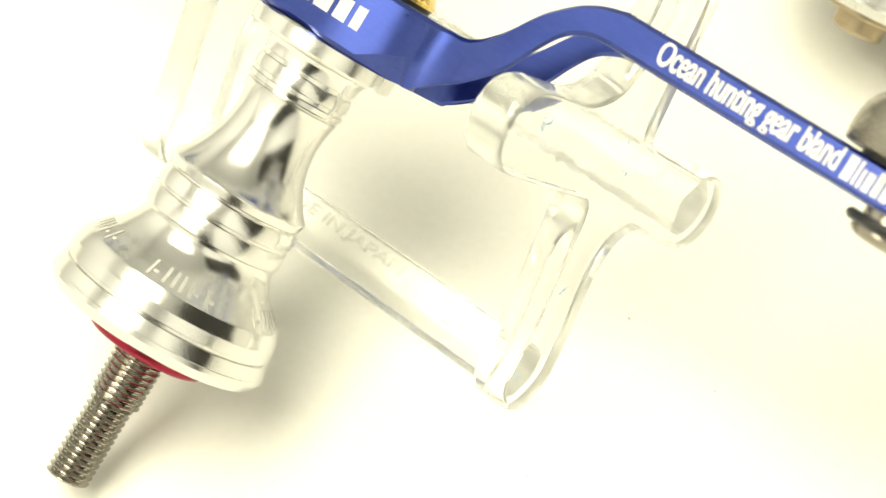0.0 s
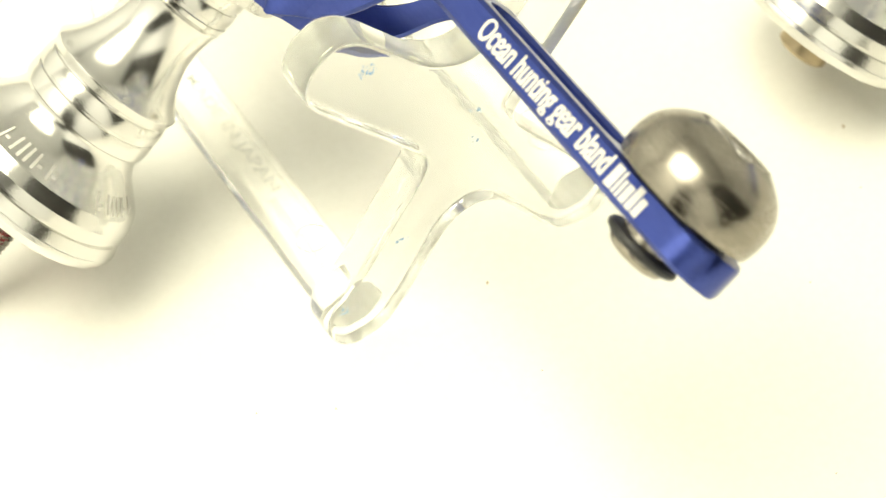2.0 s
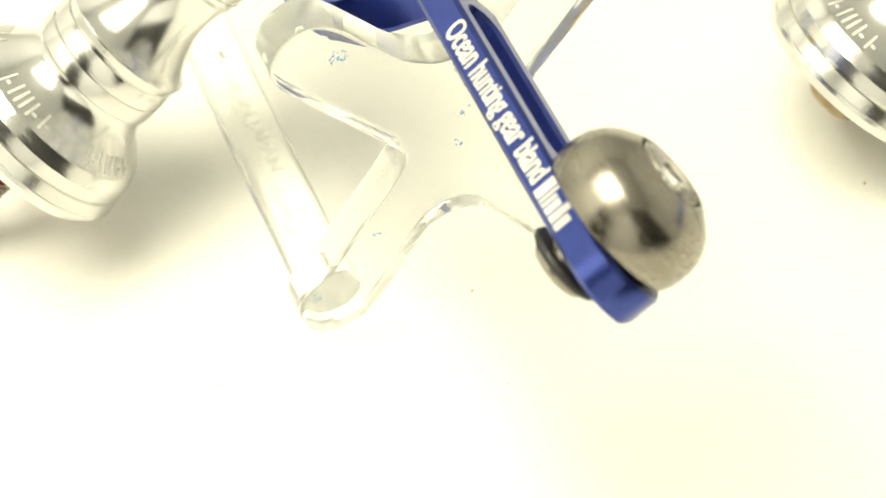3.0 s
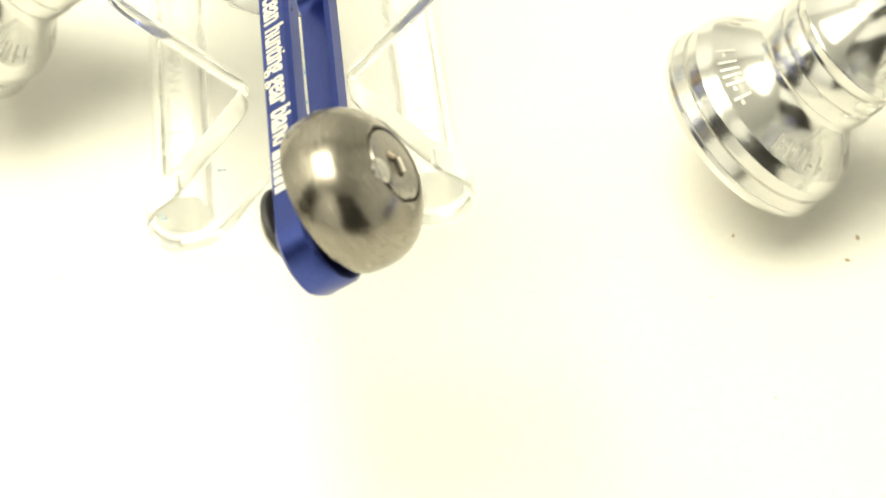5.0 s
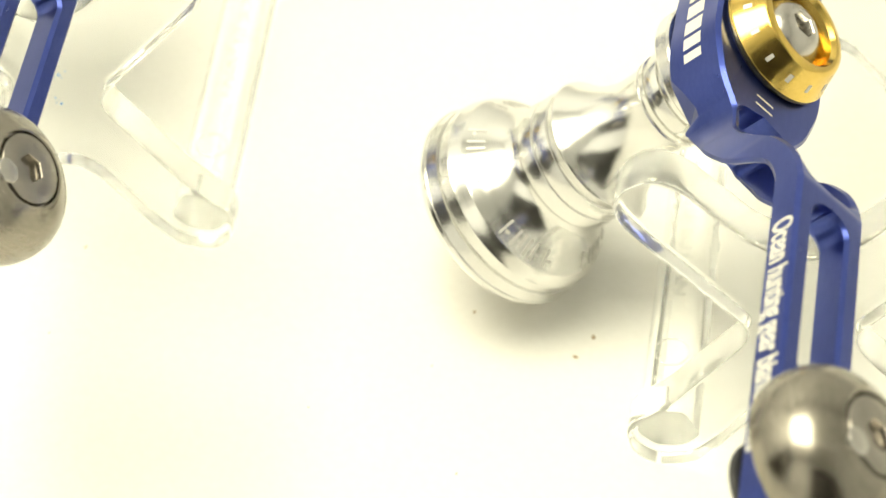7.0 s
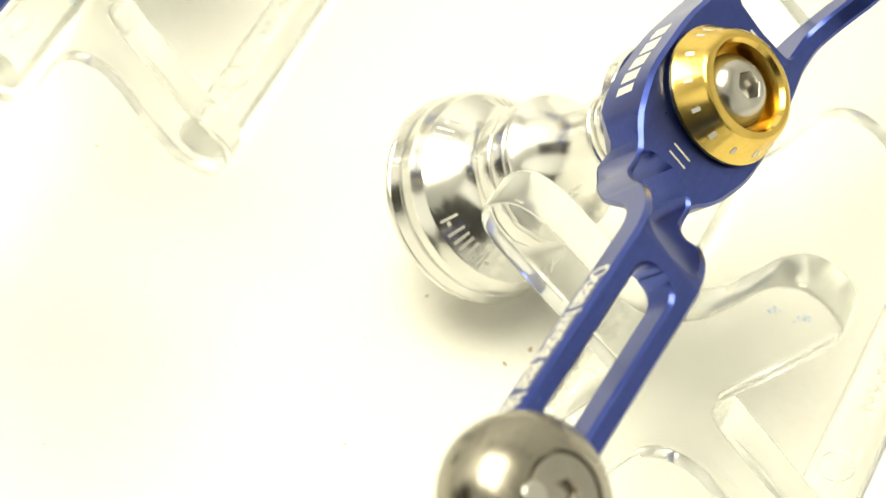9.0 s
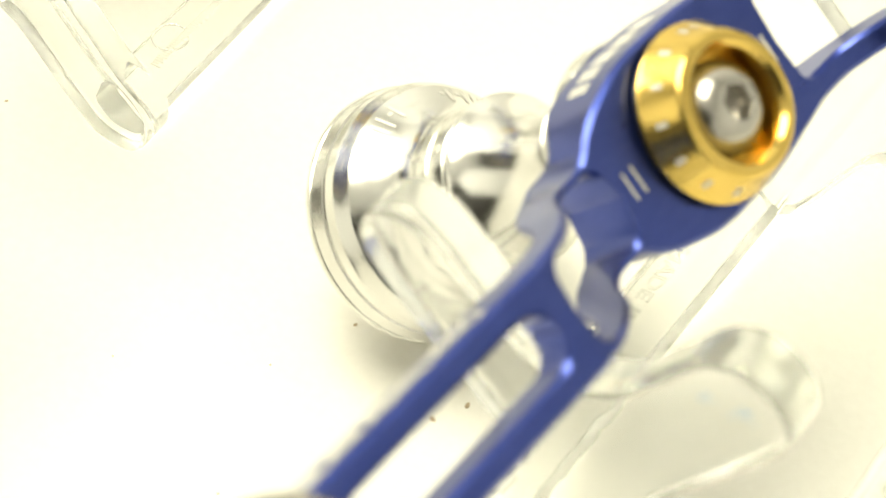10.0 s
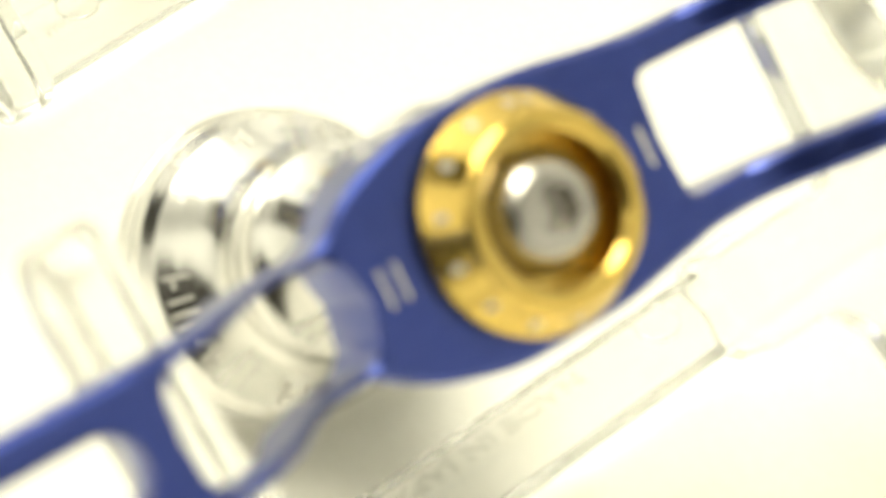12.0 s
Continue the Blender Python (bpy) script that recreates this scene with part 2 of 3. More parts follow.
def cradle(m):
    """An X-shaped end plate at each end and two bars between the feet, moulded in one with them."""
    root = tagged(new("handle_stand"), "clear acrylic cradle stand with hourglass end plates on the white table", "display stand", "clear stands")
    root.matrix_world = m
    half = [(0, 39.4), (4.5, 41.2), (8.0, 44.9), (11.2, 48.6), (13.4, 50.2), (15.6, 50.5), (18.0, 49.0), (19.3, 46.4), (18.7, 43.4), (15.8, 39.4),
            (11.0, 33.4), (7.6, 29.2), (6.2, 27.4), (5.9, 26.2), (6.3, 24.7), (7.6, 22.6), (11.0, 17.9), (15.2, 12.0), (18.8, 8.4), (20.0, 5.8), (19.6, 2.6), (17.6, 0.3),
            (15.0, 0.0), (12.4, 0.8), (10.7, 2.6), (8.9, 4.9), (6.3, 8.8), (3.3, 12.8), (0, 14.2)]
    loop = [(x, z) for x, z in half] + [(-x, z) for x, z in half[-2:0:-1]]
    outline = curve_through(loop, 6, True)
    n = len(outline)
    normals = []
    for i in range(n):
        d = outline[(i + 1) % n] - outline[i - 1]
        normals.append(Vector((-d[1], d[0])).normalized())
    edge = ((0.0, 0.5), (0.038, 0.31), (0.147, 0.147), (0.31, 0.038), (0.5, 0.0))
    for outer in (-30.5, 30.5):
        inner = math.copysign(25.8, outer)
        way = math.copysign(1, inner - outer)
        bm = bmesh.new()
        layers = []
        for y, inset in [(outer + way * d, i) for d, i in edge] + [(inner - way * d, i) for d, i in edge[::-1]]:
            layers.append([bm.verts.new((q[0] - nn[0] * inset, y, q[1] - nn[1] * inset)) for q, nn in zip(outline, normals)])
        for a, b in zip(layers, layers[1:]):
            for i in range(n):
                j = (i + 1) % n
                bm.faces.new((a[i], a[j], b[j], b[i]))
        cap(bm, [layers[0]], outer > 0)
        cap(bm, [layers[-1]] + [[bm.verts.new(q) for q in bar_section(s, inner)] for s in (-1, 1)], outer < 0)
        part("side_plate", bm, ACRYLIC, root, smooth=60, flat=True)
    for s in (-1, 1):
        bm = bmesh.new()
        tube = [[bm.verts.new(q) for q in bar_section(s, y)] for y in (-25.8, 25.8)]
        for i in range(len(tube[0])):
            j = (i + 1) % len(tube[0])
            bm.faces.new((tube[0][i], tube[0][j], tube[1][j], tube[1][i]))
        bm.normal_update()
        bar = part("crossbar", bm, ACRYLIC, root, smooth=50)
        if sum((fc.center - Vector((s * 15.0, 0, 4.2)) * MM).dot(fc.normal) for fc in bar.data.polygons) < 0:
            bar.data.flip_normals()
        bm = text_mesh("MADE IN JAPAN", 22, 2.0)
        ext = bmesh.ops.extrude_face_region(bm, geom=bm.faces[:])
        bmesh.ops.translate(bm, vec=(0, 0, 0.09), verts=[v for v in ext["geom"] if isinstance(v, bmesh.types.BMVert)])
        bmesh.ops.rotate(bm, cent=(0, 0, 0), matrix=Matrix.Rotation(radians(-90), 3, "Z"), verts=bm.verts)
        bmesh.ops.translate(bm, vec=(s * 15.8 - 1.0, 11, 8.01), verts=bm.verts)
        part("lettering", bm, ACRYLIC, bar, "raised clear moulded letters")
        for y in (-19.6, 19.6):
            ring = lathe([(7.8, 2.1), (8.05, 2.1), (8.09, 2.0), (8.05, 1.9), (7.8, 1.9), (7.8, 2.1)], 40, s * 15.7, y)
            bmesh.ops.delete(ring, geom=[fc for fc in ring.faces if len(fc.verts) > 4], context="FACES_ONLY")
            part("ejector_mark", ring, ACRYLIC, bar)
        bm = bmesh.new()
        for k in range(34):
            xa, xb = sorted((s * 16.3, s * (17.6 - 0.5 * abs(math.sin(k * 1.7)))))
            box(bm, xa, xb, -24.0 + 0.36 * k, -23.88 + 0.36 * k, 7.9, 8.04)
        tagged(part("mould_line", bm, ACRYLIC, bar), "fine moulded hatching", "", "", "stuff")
    return root


def ink_marks(root, spots, seed, many):
    """Clusters of pale blue specks on the front plate of a stand."""
    rnd = random.Random(seed)
    for x, z in spots:
        bm = bmesh.new()
        for k in range(many):
            px, pz, r = x + rnd.gauss(0, 0.6), z + rnd.gauss(0, 0.45), rnd.uniform(0.05, 0.17)
            bmesh.ops.create_icosphere(bm, subdivisions=1, radius=r, matrix=Matrix.Translation((px, -30.5, pz)) @ Matrix.Diagonal((1, 0.25, 1, 1)))
        part("ink_mark", bm, INK, root, "pale blue ink specks")


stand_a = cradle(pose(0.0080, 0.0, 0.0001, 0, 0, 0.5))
# the second stand's lean, about the foot below the shank, fits the camera's view
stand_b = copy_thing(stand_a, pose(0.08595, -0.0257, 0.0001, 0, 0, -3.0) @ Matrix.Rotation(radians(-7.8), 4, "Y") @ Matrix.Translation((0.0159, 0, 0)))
tagged(stand_b, "clear acrylic cradle stand tipped slightly onto one foot", "display stand", "clear stands")

ink_marks(stand_a, ((11.5, 45.2), (17.6, 45.6), (-12.0, 45.0)), 5, 26)
ink_marks(stand_a, ((1.1, 30.8), (1.1, 25.7), (-10.1, 15.0), (-18.0, 7.5)), 6, 9)
ink_marks(stand_b, ((12.4, 46.0), (15.6, 46.4)), 7, 14)

# ---- reel handles ----
SIDE = [  # |y|, top, bottom of the cranked arm
    (0.0, 2.5, -5.1), (12.0, 2.5, -5.1), (14.2, 2.6, -4.4), (16.8, 2.9, -2.6), (18.5, 4.0, -1.5), (20.2, 5.8, 0.0), (22.4, 8.8, 2.4), (24.3, 10.6, 5.9),
    (25.9, 11.8, 8.1), (28.0, 12.8, 9.3), (30.0, 13.3, 9.7), (33.0, 13.5, 9.7), (80.0, 13.5, 9.7)]
WIDE_NEAR = [(0.0, 8.5), (3.0, 8.5), (5.5, 8.2), (8.0, 7.5), (10.0, 6.8), (11.6, 5.9), (12.8, 5.0), (14.0, 4.4), (15.5, 4.2), (17.5, 4.35), (20.0, 4.6), (22.0, 4.7), (26.0, 4.75), (80.0, 4.75)]
WIDE_FAR = [(0.0, 8.5), (3.0, 8.5), (5.5, 8.3), (8.0, 7.9), (10.5, 7.5), (13.0, 7.1), (16.0, 7.0), (24.0, 6.9), (30.0, 5.8), (80.0, 4.75)]

WIDE_NEAR = [tuple(q) for q in curve_through(WIDE_NEAR, 6)]
WIDE_FAR = [tuple(q) for q in curve_through(WIDE_FAR, 6)]


UNDERCUT = [(0.0, 0.45), (8.0, 0.45), (10.0, 1.8), (12.0, 2.8), (14.0, 2.6), (17.5, 0.45), (80.0, 0.45)]


def arm_half(bm, sign, wide, slots, end):
    """One half of the arm, from y = 0 to a round tip at sign * end; slots are (start, stop, half-width, corner radius)."""
    ys = set()
    for k in range(0, int(end * 2) + 1):
        ys.add(k * 0.5)
    for k in range(1, 25):
        ys.add(end - 4.75 + 4.75 * math.sin(math.pi / 2 * k / 24))
    for a, b, h, c in slots:
        for k in range(0, 11):
            u = c * (1 - math.cos(math.pi / 2 * k / 10))
            ys.update((a + u, b - u))
    ys = sorted(y for y in ys if y <= end)
    rings = []
    smooth_side = curve_through(SIDE, 10)
    for y in ys:
        top, bot = lerp_table(smooth_side, y)
        w = lerp_table(wide, y)[0]
        if y > end - 4.75:
            w = min(w, math.sqrt(max(4.75 ** 2 - (y - end + 4.75) ** 2, 1e-4)))
        h = 0.0
        for a, b, hw, c in slots:
            if a <= y <= b:
                d = min(y - a, b - y)
                h = hw if d >= c else hw - c + math.sqrt(max(c * c - (c - d) ** 2, 0))
        c, ci = min(0.45, w * 0.4), min(0.4, h)
        under = lerp_table(UNDERCUT, y)[0] if sign < 0 else 0.45
        cx, cz = min(under, (w - h) * 0.45), min(under, (top - bot) * 0.42)
        rings.append((h, [(h + ci, bot), (h, bot + ci), (h, top - ci), (h + ci, top), (w - c, top), (w, top - c), (w, bot + cz), (w - cx, bot)], y * sign))
    for side in (-1, 1):
        vs = [[bm.verts.new((side * x, y, z)) for x, z in ring] for h, ring, y in rings]
        for (ra, a), (rb, b) in zip(zip(rings, vs), zip(rings[1:], vs[1:])):
            solid = ra[0] < 1e-6 and rb[0] < 1e-6
            for i in range(8):
                if solid and i in (0, 1, 2):
                    continue
                j = (i + 1) % 8
                try:
                    bm.faces.new((a[i], a[j], b[j], b[i]))
                except ValueError:
                    pass
        bm.faces.new(vs[-1])


def bars_round(parent, name, z0, z1, r0, r1, words, material, cx=0.0, cy=0.0):
    """Plain bars lying on a cone between (z0, r0) and (z1, r1); words are (angle, width) in degrees."""
    bm = bmesh.new()
    for start, wide in words:
        ring = []
        for lift in (0.0, 0.06):
            for z, r in ((z0, r0), (z1, r1)):
                for k in range(4):
                    a = radians(start + wide * k / 3)
                    ring.append(bm.verts.new((cx + (r + lift) * math.cos(a), cy + (r + lift) * math.sin(a), z + lift * 0.5)))
        lo, hi = ring[:8], ring[8:]
        for k in range(3):
            bm.faces.new((hi[k], hi[k + 1], hi[4 + k + 1], hi[4 + k]))
            bm.faces.new((lo[k], lo[k + 1], hi[k + 1], hi[k]))
            bm.faces.new((lo[4 + k], lo[4 + k + 1], hi[4 + k + 1], hi[4 + k]))
        bm.faces.new((lo[0], lo[4], hi[4], hi[0]))
        bm.faces.new((lo[3], lo[7], hi[7], hi[3]))
    return part(name, bm, material, parent)


def threaded(z0, z1, r, pitch, depth, steps=28):
    """A screw thread as one helical sheet with closed ends."""
    bm = bmesh.new()
    turns = (z0 - z1) / pitch
    rows = int(turns * 8)
    grid = []
    for k in range(rows + 1):
        z = z0 - k * pitch / 8
        line = []
        for i in range(steps):
            a = 2 * math.pi * i / steps
            ph = (k / 8 + i / steps) % 1.0
            rr = r - depth * abs(2 * ph - 1)
            line.append(bm.verts.new((rr * math.cos(a), rr * math.sin(a), z)))
        grid.append(line)
    for a, b in zip(grid, grid[1:]):
        for i in range(steps):
            j = (i + 1) % steps
            bm.faces.new((a[i], a[j], b[j], b[i]))
    bm.faces.new(grid[0])
    bm.faces.new(grid[-1])
    return bm


def socket_head(cx, cy, base, rim, z_rim, z_top, r_hex, depth):
    """Button head with a real hexagonal recess, axis z."""
    bm = bmesh.new()
    n = 48

    def ring(r, z, hexa=False):
        out = []
        for i in range(n):
            a = 2 * math.pi * i / n
            k = 1.0
            if hexa:
                b = (a % (math.pi / 3)) - math.pi / 6
                k = math.cos(math.pi / 6) / math.cos(b)
            out.append(bm.verts.new((cx + r * k * math.cos(a), cy + r * k * math.sin(a), z)))
        return out
    rise = z_top - z_rim
    rings = [ring(rim, base), ring(rim, z_rim - 0.15), ring(rim - 0.1, z_rim)]
    for u in (0.3, 0.55, 0.8):
        rings.append(ring(rim * (1 - u) + r_hex * 1.25 * u, z_rim + rise * math.sin(u * math.pi / 2)))
    rings += [ring(r_hex * 1.22, z_top), ring(r_hex * 1.06, z_top, True), ring(r_hex, z_top - 0.12, True), ring(r_hex, z_top - depth, True)]
    for a, b in zip(rings, rings[1:]):
        for i in range(n):
            j = (i + 1) % n
            bm.faces.new((a[i], a[j], b[j], b[i]))
    bm.faces.new(rings[0])
    bm.faces.new(rings[-1])
    return bm


CONE = curve_through([(-12.75, 5.4), (-13.6, 5.1), (-15.0, 4.87), (-16.6, 4.8), (-18.2, 4.98), (-19.6, 5.35), (-21.0, 5.9), (-22.3, 6.62), (-23.2, 7.25), (-23.9, 7.92)], 4)
BELL = curve_through([(-30.45, 7.7), (-31.3, 7.78), (-32.2, 8.12), (-33.2, 8.82), (-34.2, 9.75), (-34.9, 10.55), (-35.4, 11.15)], 5)
SHANK = ([(-5.25, 0.0), (-5.25, 8.4), (-5.5, 8.65), (-7.1, 8.65), (-7.35, 8.45), (-7.5, 6.7), (-7.75, 6.15), (-8.2, 5.82), (-8.8, 5.66), (-9.35, 5.62), (-9.45, 5.38), (-9.9, 5.38), (-10.0, 5.64), (-10.7, 5.78), (-11.4, 5.74),
          (-11.5, 5.48), (-11.95, 5.48), (-12.05, 5.74), (-12.6, 5.66)] + [tuple(q) for q in CONE] +
         [(-24.05, 8.02), (-24.2, 8.02), (-25.1, 7.74), (-25.25, 7.5), (-25.42, 7.5), (-25.58, 7.74), (-26.5, 7.96), (-27.38, 7.98), (-27.52, 7.72), (-27.8, 7.72), (-27.94, 7.92), (-28.9, 8.06), (-29.9, 8.0), (-30.1, 7.78)] +
         [tuple(q) for q in BELL] +
         [(-35.5, 11.25), (-36.2, 11.62), (-36.92, 11.9), (-37.02, 11.97), (-38.28, 12.06), (-38.4, 11.78), (-38.7, 11.78), (-38.82, 12.1), (-40.2, 12.42), (-40.28, 12.52), (-40.75, 12.58), (-40.9, 12.5), (-41.8, 11.85),
          (-41.92, 11.6), (-41.8, 8.0), (-41.8, 0.0)])
SHANK = [(z, r + 0.3 if z < -13 and r > 1 else r) for z, r in SHANK]
SHANK = [(z if z > -31 else -31 + (z + 31) * 1.08, r if z > -31 or r < 8 else r + 0.42 * min(1, (-31 - z) / 3)) for z, r in SHANK]


def reel_handle(name_label, m, long_thread):
    root = tagged(new("reel_handle"), name_label, "reel handle", "fishing reel handles")
    root.matrix_world = m
    # blue cranked arm with hub
    bm = bmesh.new()
    arm_half(bm, -1, WIDE_NEAR, [(12.5, 29.8, 3.8, 2.2), (32.2, 55.0, 2.4, 2.3)], 72.1)
    arm_half(bm, 1, WIDE_FAR, [(11.8, 28.5, 4.6, 1.5), (32.2, 48.0, 2.4, 2.3)], 62.0)
    arm = part("arm", bm, BLUE, root, "blue anodised arm with slots", smooth=28)
    # slogan on the side face
    bm = text_mesh("Ocean hunting gear bland", 21.5, 2.95, 0.015)
    tall = [(0.0, 0.0), (0.63, 0.36), (2.25, 2.42), (2.95, 2.95)]
    for v in bm.verts:
        v.co = Vector((-4.79, -36.0 - v.co.x, 10.15 + lerp_table(tall, v.co.y)[0]))
    first = bm.faces[:]
    for k, dy in ((1, -0.05), (2, 0.05)):
        twin = bmesh.ops.duplicate(bm, geom=first)["geom"]
        bmesh.ops.translate(bm, vec=(-0.008 * k, dy, 0), verts=[v for v in twin if isinstance(v, bmesh.types.BMVert)])
    part("slogan", bm, WHITE_PRINT, arm, "white printed slogan")
    bm = bmesh.new()
    for y0, y1, z0, z1 in ((-58.2, -59.2, 10.4, 12.9), (-59.4, -59.75, 10.4, 12.9), (-59.95, -60.35, 10.4, 12.3), (-60.55, -61.35, 10.4, 12.3), (-61.55, -62.35, 10.4, 12.9), (-62.55, -63.35, 10.4, 12.3)):
        box(bm, -4.80, -4.74, y1, y0, z0, z1)
    part("print_mark", bm, WHITE_PRINT, arm, "white printed bars")
    # bold bars on the hub's side
    bm = bmesh.new()
    for y0, y1, z0, z1 in ((-7.0, -5.9, -2.6, -0.1), (-5.3, -3.7, -2.6, -0.1), (-3.1, -1.0, -2.6, -0.1), (-0.4, 1.7, -2.6, -0.1), (2.3, 4.2, -2.6, -0.1)):
        for k in range(4):
            ya, yb = y0 + (y1 - y0) * k / 4, y0 + (y1 - y0) * (k + 1) / 4
            xa, xb = (-lerp_table(WIDE_NEAR if q < 0 else WIDE_FAR, abs(q))[0] for q in (ya, yb))
            vs = [bm.verts.new((x - 0.04, y, z)) for x, y, z in ((xa, ya, z0), (xb, yb, z0), (xb, yb, z1), (xa, ya, z1))]
            bm.faces.new(vs)
    part("print_mark", bm, WHITE_PRINT, arm, "bold white printed blocks")
    # index lines on the hub's top
    bm = bmesh.new()
    for y in (-10.9, -9.7):
        box(bm, -1.5, 1.1, y - 0.11, y + 0.11, 2.50, 2.535)
    box(bm, -1.4, 1.4, 10.2, 10.5, 2.50, 2.535)
    part("index_line", bm, WHITE_PRINT, arm, "thin white index lines")
    # gold dial and its bolt
    dial = part("dial", lathe([(2.9, 4.9), (2.9, 7.7), (3.0, 7.9), (3.4, 7.9), (3.55, 7.75), (6.5, 6.45), (6.85, 6.2), (7.0, 5.8), (6.95, 5.3), (6.5, 4.9), (3.8, 4.7), (3.8, 0.0)], 96), GOLD, root, "gold anodised conical dial")
    # Black ring serves as the dial's seat and as the shadow gap below it
    part("dial_seat", lathe([(2.4, 0.0), (2.4, 7.4), (2.5, 7.5), (2.85, 7.5), (2.91, 7.4), (2.91, 0.0)], 64), BLACK, root, "dark seat ring and shadow gap under the dial")
    for a, w in ((-200, 3), (-190, 5), (-166, 6), (-140, 5), (-114, 5), (-88, 6), (-62, 5), (-36, 6), (-10, 5), (16, 5), (42, 6), (68, 5), (94, 6), (120, 4)):
        bars_round(dial, "dial_mark", 4.55, 5.45, 7.31, 6.91, [(a, w * 0.75)], ETCH)
    part("bolt", socket_head(0, 0, 3.5, 4.15, 5.2, 6.9, 1.6, 1.9), BOLT, root, "stainless button-head bolt with hexagonal socket")
    # polished shank
    shank = part("shank", lathe(SHANK, 128, -0.2, 0.2), SILVER, root, "turned and polished aluminium shank with grooves", smooth=15)
    widths = ((0, 2.2, True), (2.4, 4.2, False), (9.6, 2.4, True), (15.0, 2.6, True), (19.8, 2.6, True), (25.4, 2.4, True), (28.0, 4.6, False), (35.6, 2.4, True), (38.2, 4.2, False))
    for k in range(5):
        start = (-167 if long_thread else -182) + 72 * k
        for a, w, tall in widths:
            bars_round(shank, "etched_mark", -35.45 if tall else -35.05, -33.85 if tall else -34.75, 11.52 if tall else 11.05, 9.92 if tall else 10.75, [(start + a, w * 0.75)], ETCH, -0.2, 0.2)
    if long_thread:
        part("washer", lathe([(-42.0, 0.0), (-42.0, 7.2), (-44.2, 7.3), (-44.6, 7.2), (-44.9, 6.9), (-45.0, 6.5), (-45.0, 0.0)], 64), RED, root, "red anodised washer")
        part("screw", threaded(-44.9, -51.6, 3.05, 0.75, 0.45), STEEL, root, "threaded steel shaft, thick end")
        part("screw", threaded(-51.6, -62.3, 2.6, 0.8, 0.56), STEEL, root, "threaded steel shaft, thin end")
    else:
        part("washer", lathe([(-42.2, 0.0), (-42.2, 6.4), (-43.0, 6.6), (-44.0, 6.6), (-44.3, 6.3), (-44.3, 0.0)], 64), BRASS, root, "dull brass washer")
        part("screw", lathe([(-44.2, 0.0), (-44.2, 3.4), (-46.5, 3.4), (-46.9, 3.0), (-46.9, 0.0)], 48), BRASS, root, "short dull brass stub")
    # end weight with its screw
    part("end_weight", lathe([(14.0, 0.0), (14.0, 7.8), (14.1, 7.92), (14.8, 8.08), (15.8, 8.18), (16.9, 8.14), (18.0, 7.9), (18.9, 7.45), (19.7, 6.85), (20.4, 6.05), (20.95, 5.2), (21.25, 4.7), (21.42, 4.4), (21.5, 4.2),
                               (21.42, 4.0), (21.0, 3.94), (20.8, 3.9), (20.8, 0.0)], 96, -0.5, -63.5), NICKEL, root, "worn nickel-grey domed end weight")
    part("screw_head", socket_head(-0.5, -63.5, 20.82, 3.72, 21.52, 21.64, 1.5, 1.3), SCREW, root, "flat steel screw head with hexagonal socket")
    # Raised polished disc put where the weight has a bright lens-shaped notch
    part("notch_disc", lathe([(20.9, 0.0), (20.9, 1.3), (21.60, 1.3), (21.70, 1.2), (21.72, 0.9), (21.72, 0.0)], 32, -0.5 + 3.3 * math.cos(radians(222)), -63.5 + 3.3 * math.sin(radians(222))), BOLT, root, "bright steel disc in place of the notch beside the screw")
    part("bush", lathe([(14.05, 0.0), (14.05, 6.0), (13.45, 6.0), (13.45, 0.0)], 32, 0, -63.5), BLACK, root, "black bush")
    part("spacer", lathe([(9.75, 0.0), (9.75, 2.9), (8.75, 2.9), (8.75, 0.0)], 40, 0, -63.5), SCREW, root, "grey steel spacer under the arm")
    part("cap", lathe([(8.8, 0.0), (8.8, 3.9), (8.65, 4.15), (8.3, 4.3), (7.95, 4.15), (7.75, 3.8), (7.75, 0.0)], 56, 0, -63.5), BLACK, root, "black rubber washer under the arm")
    part("nut", lathe([(7.8, 0.0), (7.8, 3.3), (7.4, 3.3), (7.0, 3.0), (6.75, 2.4), (6.65, 1.5), (6.65, 0.0)], 48, 0, -63.5), NICKEL, root, "grey nickel nut under the black washer")
    return root


def frame_pose(rows, origin):
    m = Matrix([list(r) + [o * MM] for r, o in zip(rows, origin)] + [[0, 0, 0, 1]])
    return m


handle_a = reel_handle("blue reel handle with polished silver shank and long screw on stand",
                       frame_pose(((0.5809, 0.0, 0.8140), (0.0, 1.0, 0.0), (-0.8140, 0.0, 0.5809)), (0.0, 0.0, 39.61)), True)
handle_b = reel_handle("blue reel handle with polished silver shank and short brass stub",
                       frame_pose(((0.7520, 0.0799, 0.6543), (-0.0920, 0.9956, -0.0158), (-0.6527, -0.0484, 0.7561)), (89.41, -28.21, 42.0)), False)

# ---- crumbs ----
def crumb(x, y, size, seed):
    bm = bmesh.new()
    bmesh.ops.create_icosphere(bm, subdivisions=2, radius=size)
    for v in bm.verts:
        v.co *= 1 + 0.5 * noise.noise(v.co / size * 0.9 + Vector((seed * 7.1, seed, 0)))
        v.co.z = max(v.co.z * 0.5, -size * 0.3)
        v.co.x *= 1.5
    low = min(v.co.z for v in bm.verts)
    ob = part("crumb", bm, CRUMB, None)
    ob.matrix_world = pose(x * MM, y * MM, -low * MM, 0, 0, seed * 53)
    return tagged(ob, "tiny brown crumb on the white table", "crumb", "crumbs on the table")


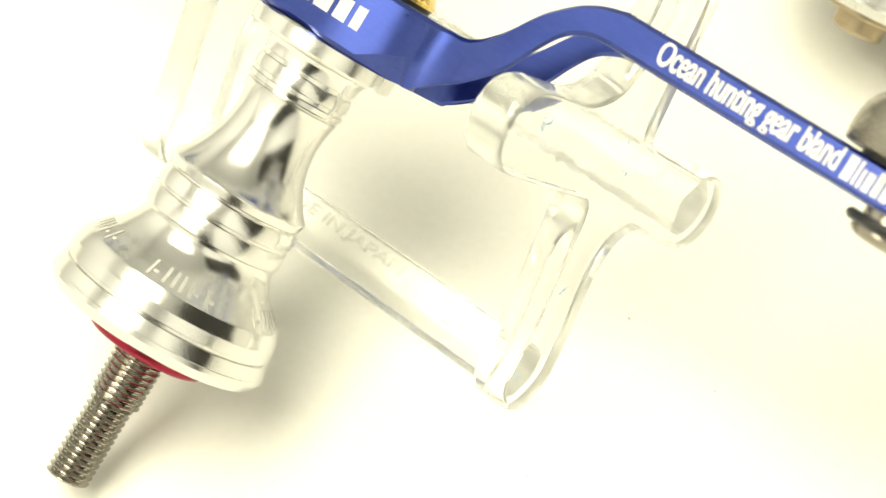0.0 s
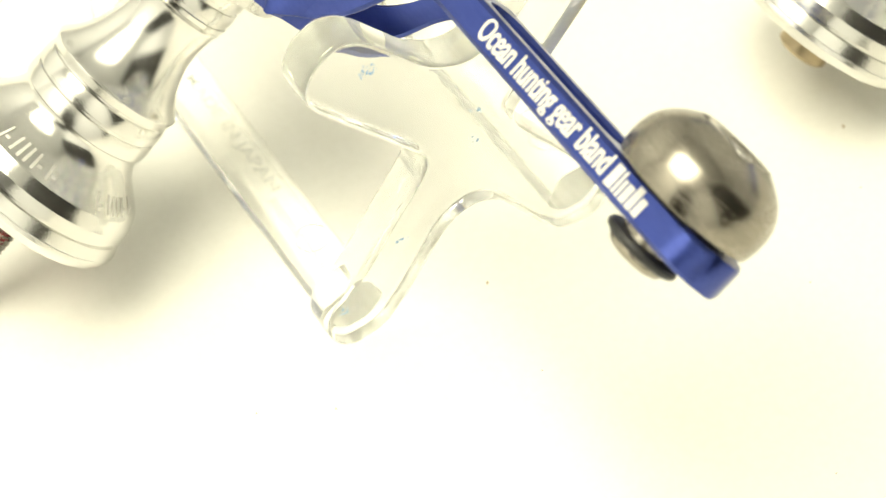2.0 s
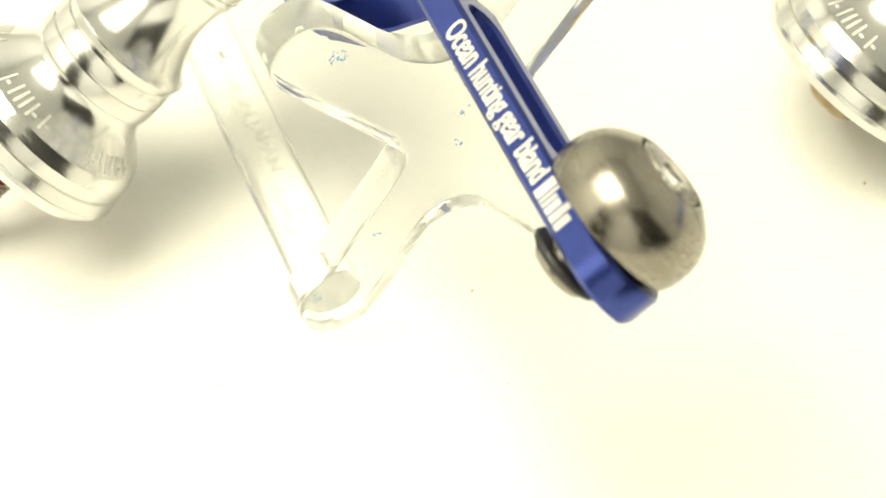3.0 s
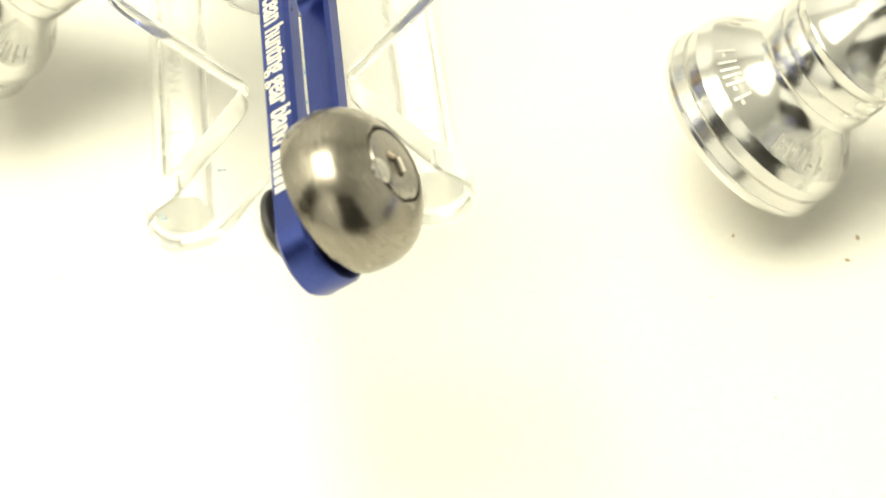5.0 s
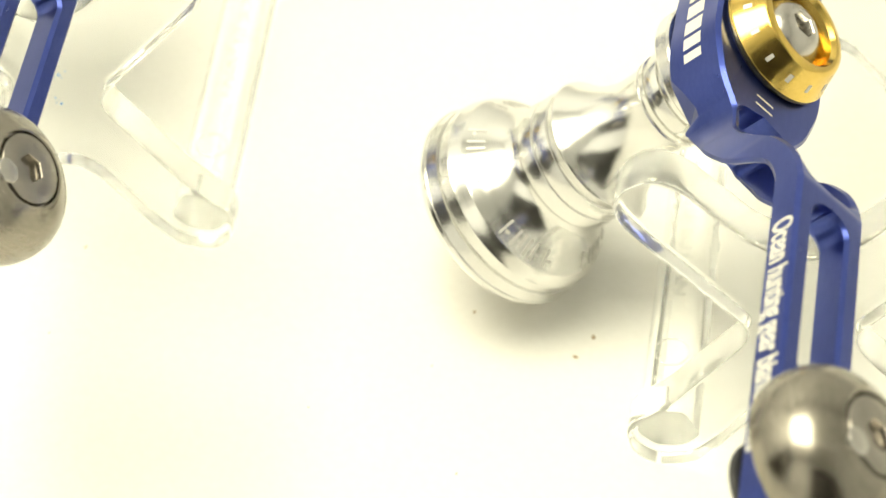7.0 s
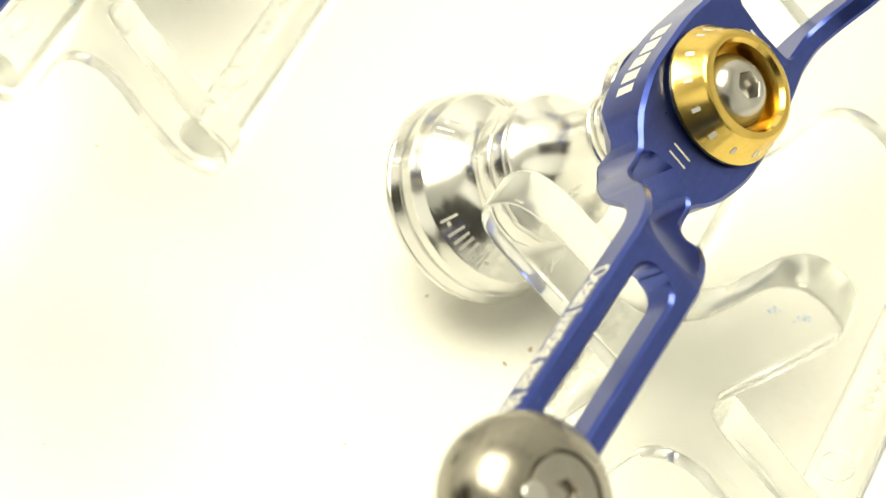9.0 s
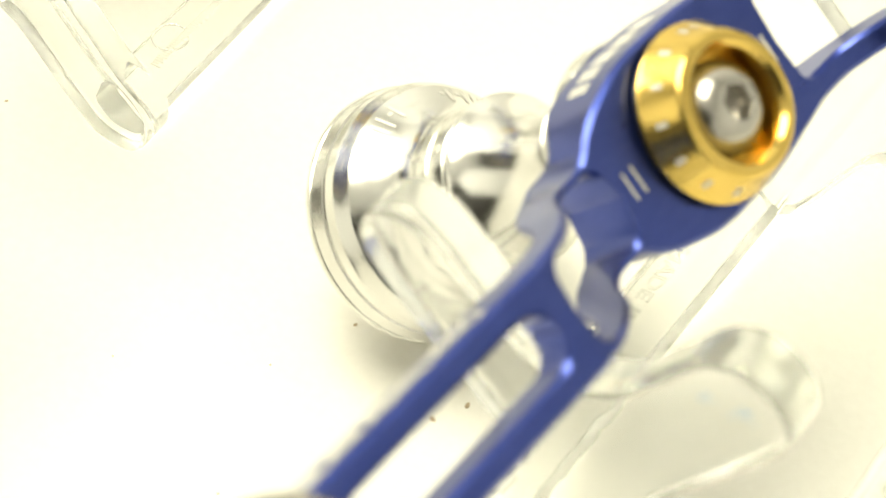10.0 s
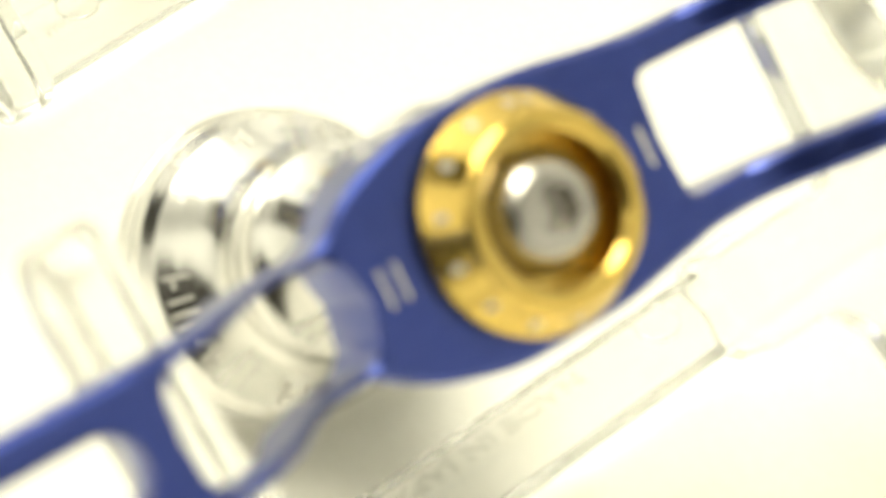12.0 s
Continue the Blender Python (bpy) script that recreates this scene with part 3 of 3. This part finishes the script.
for k, (x, y, s) in enumerate(((59.7, -36.1, 0.2), (74.8, -38.3, 0.32), (72.8, -41.6, 0.28), (55.3, -45.0, 0.11), (60.0, -60.2, 0.11), (41.2, -52.9, 0.1), (27.3, -75.2, 0.1),
                               (9.1, -31.7, 0.18), (-15.1, -37.0, 0.1), (-23.1, -32.5, 0.1), (7.6, -45.7, 0.1))):
    crumb(x, y, s * 0.85, k + 1)
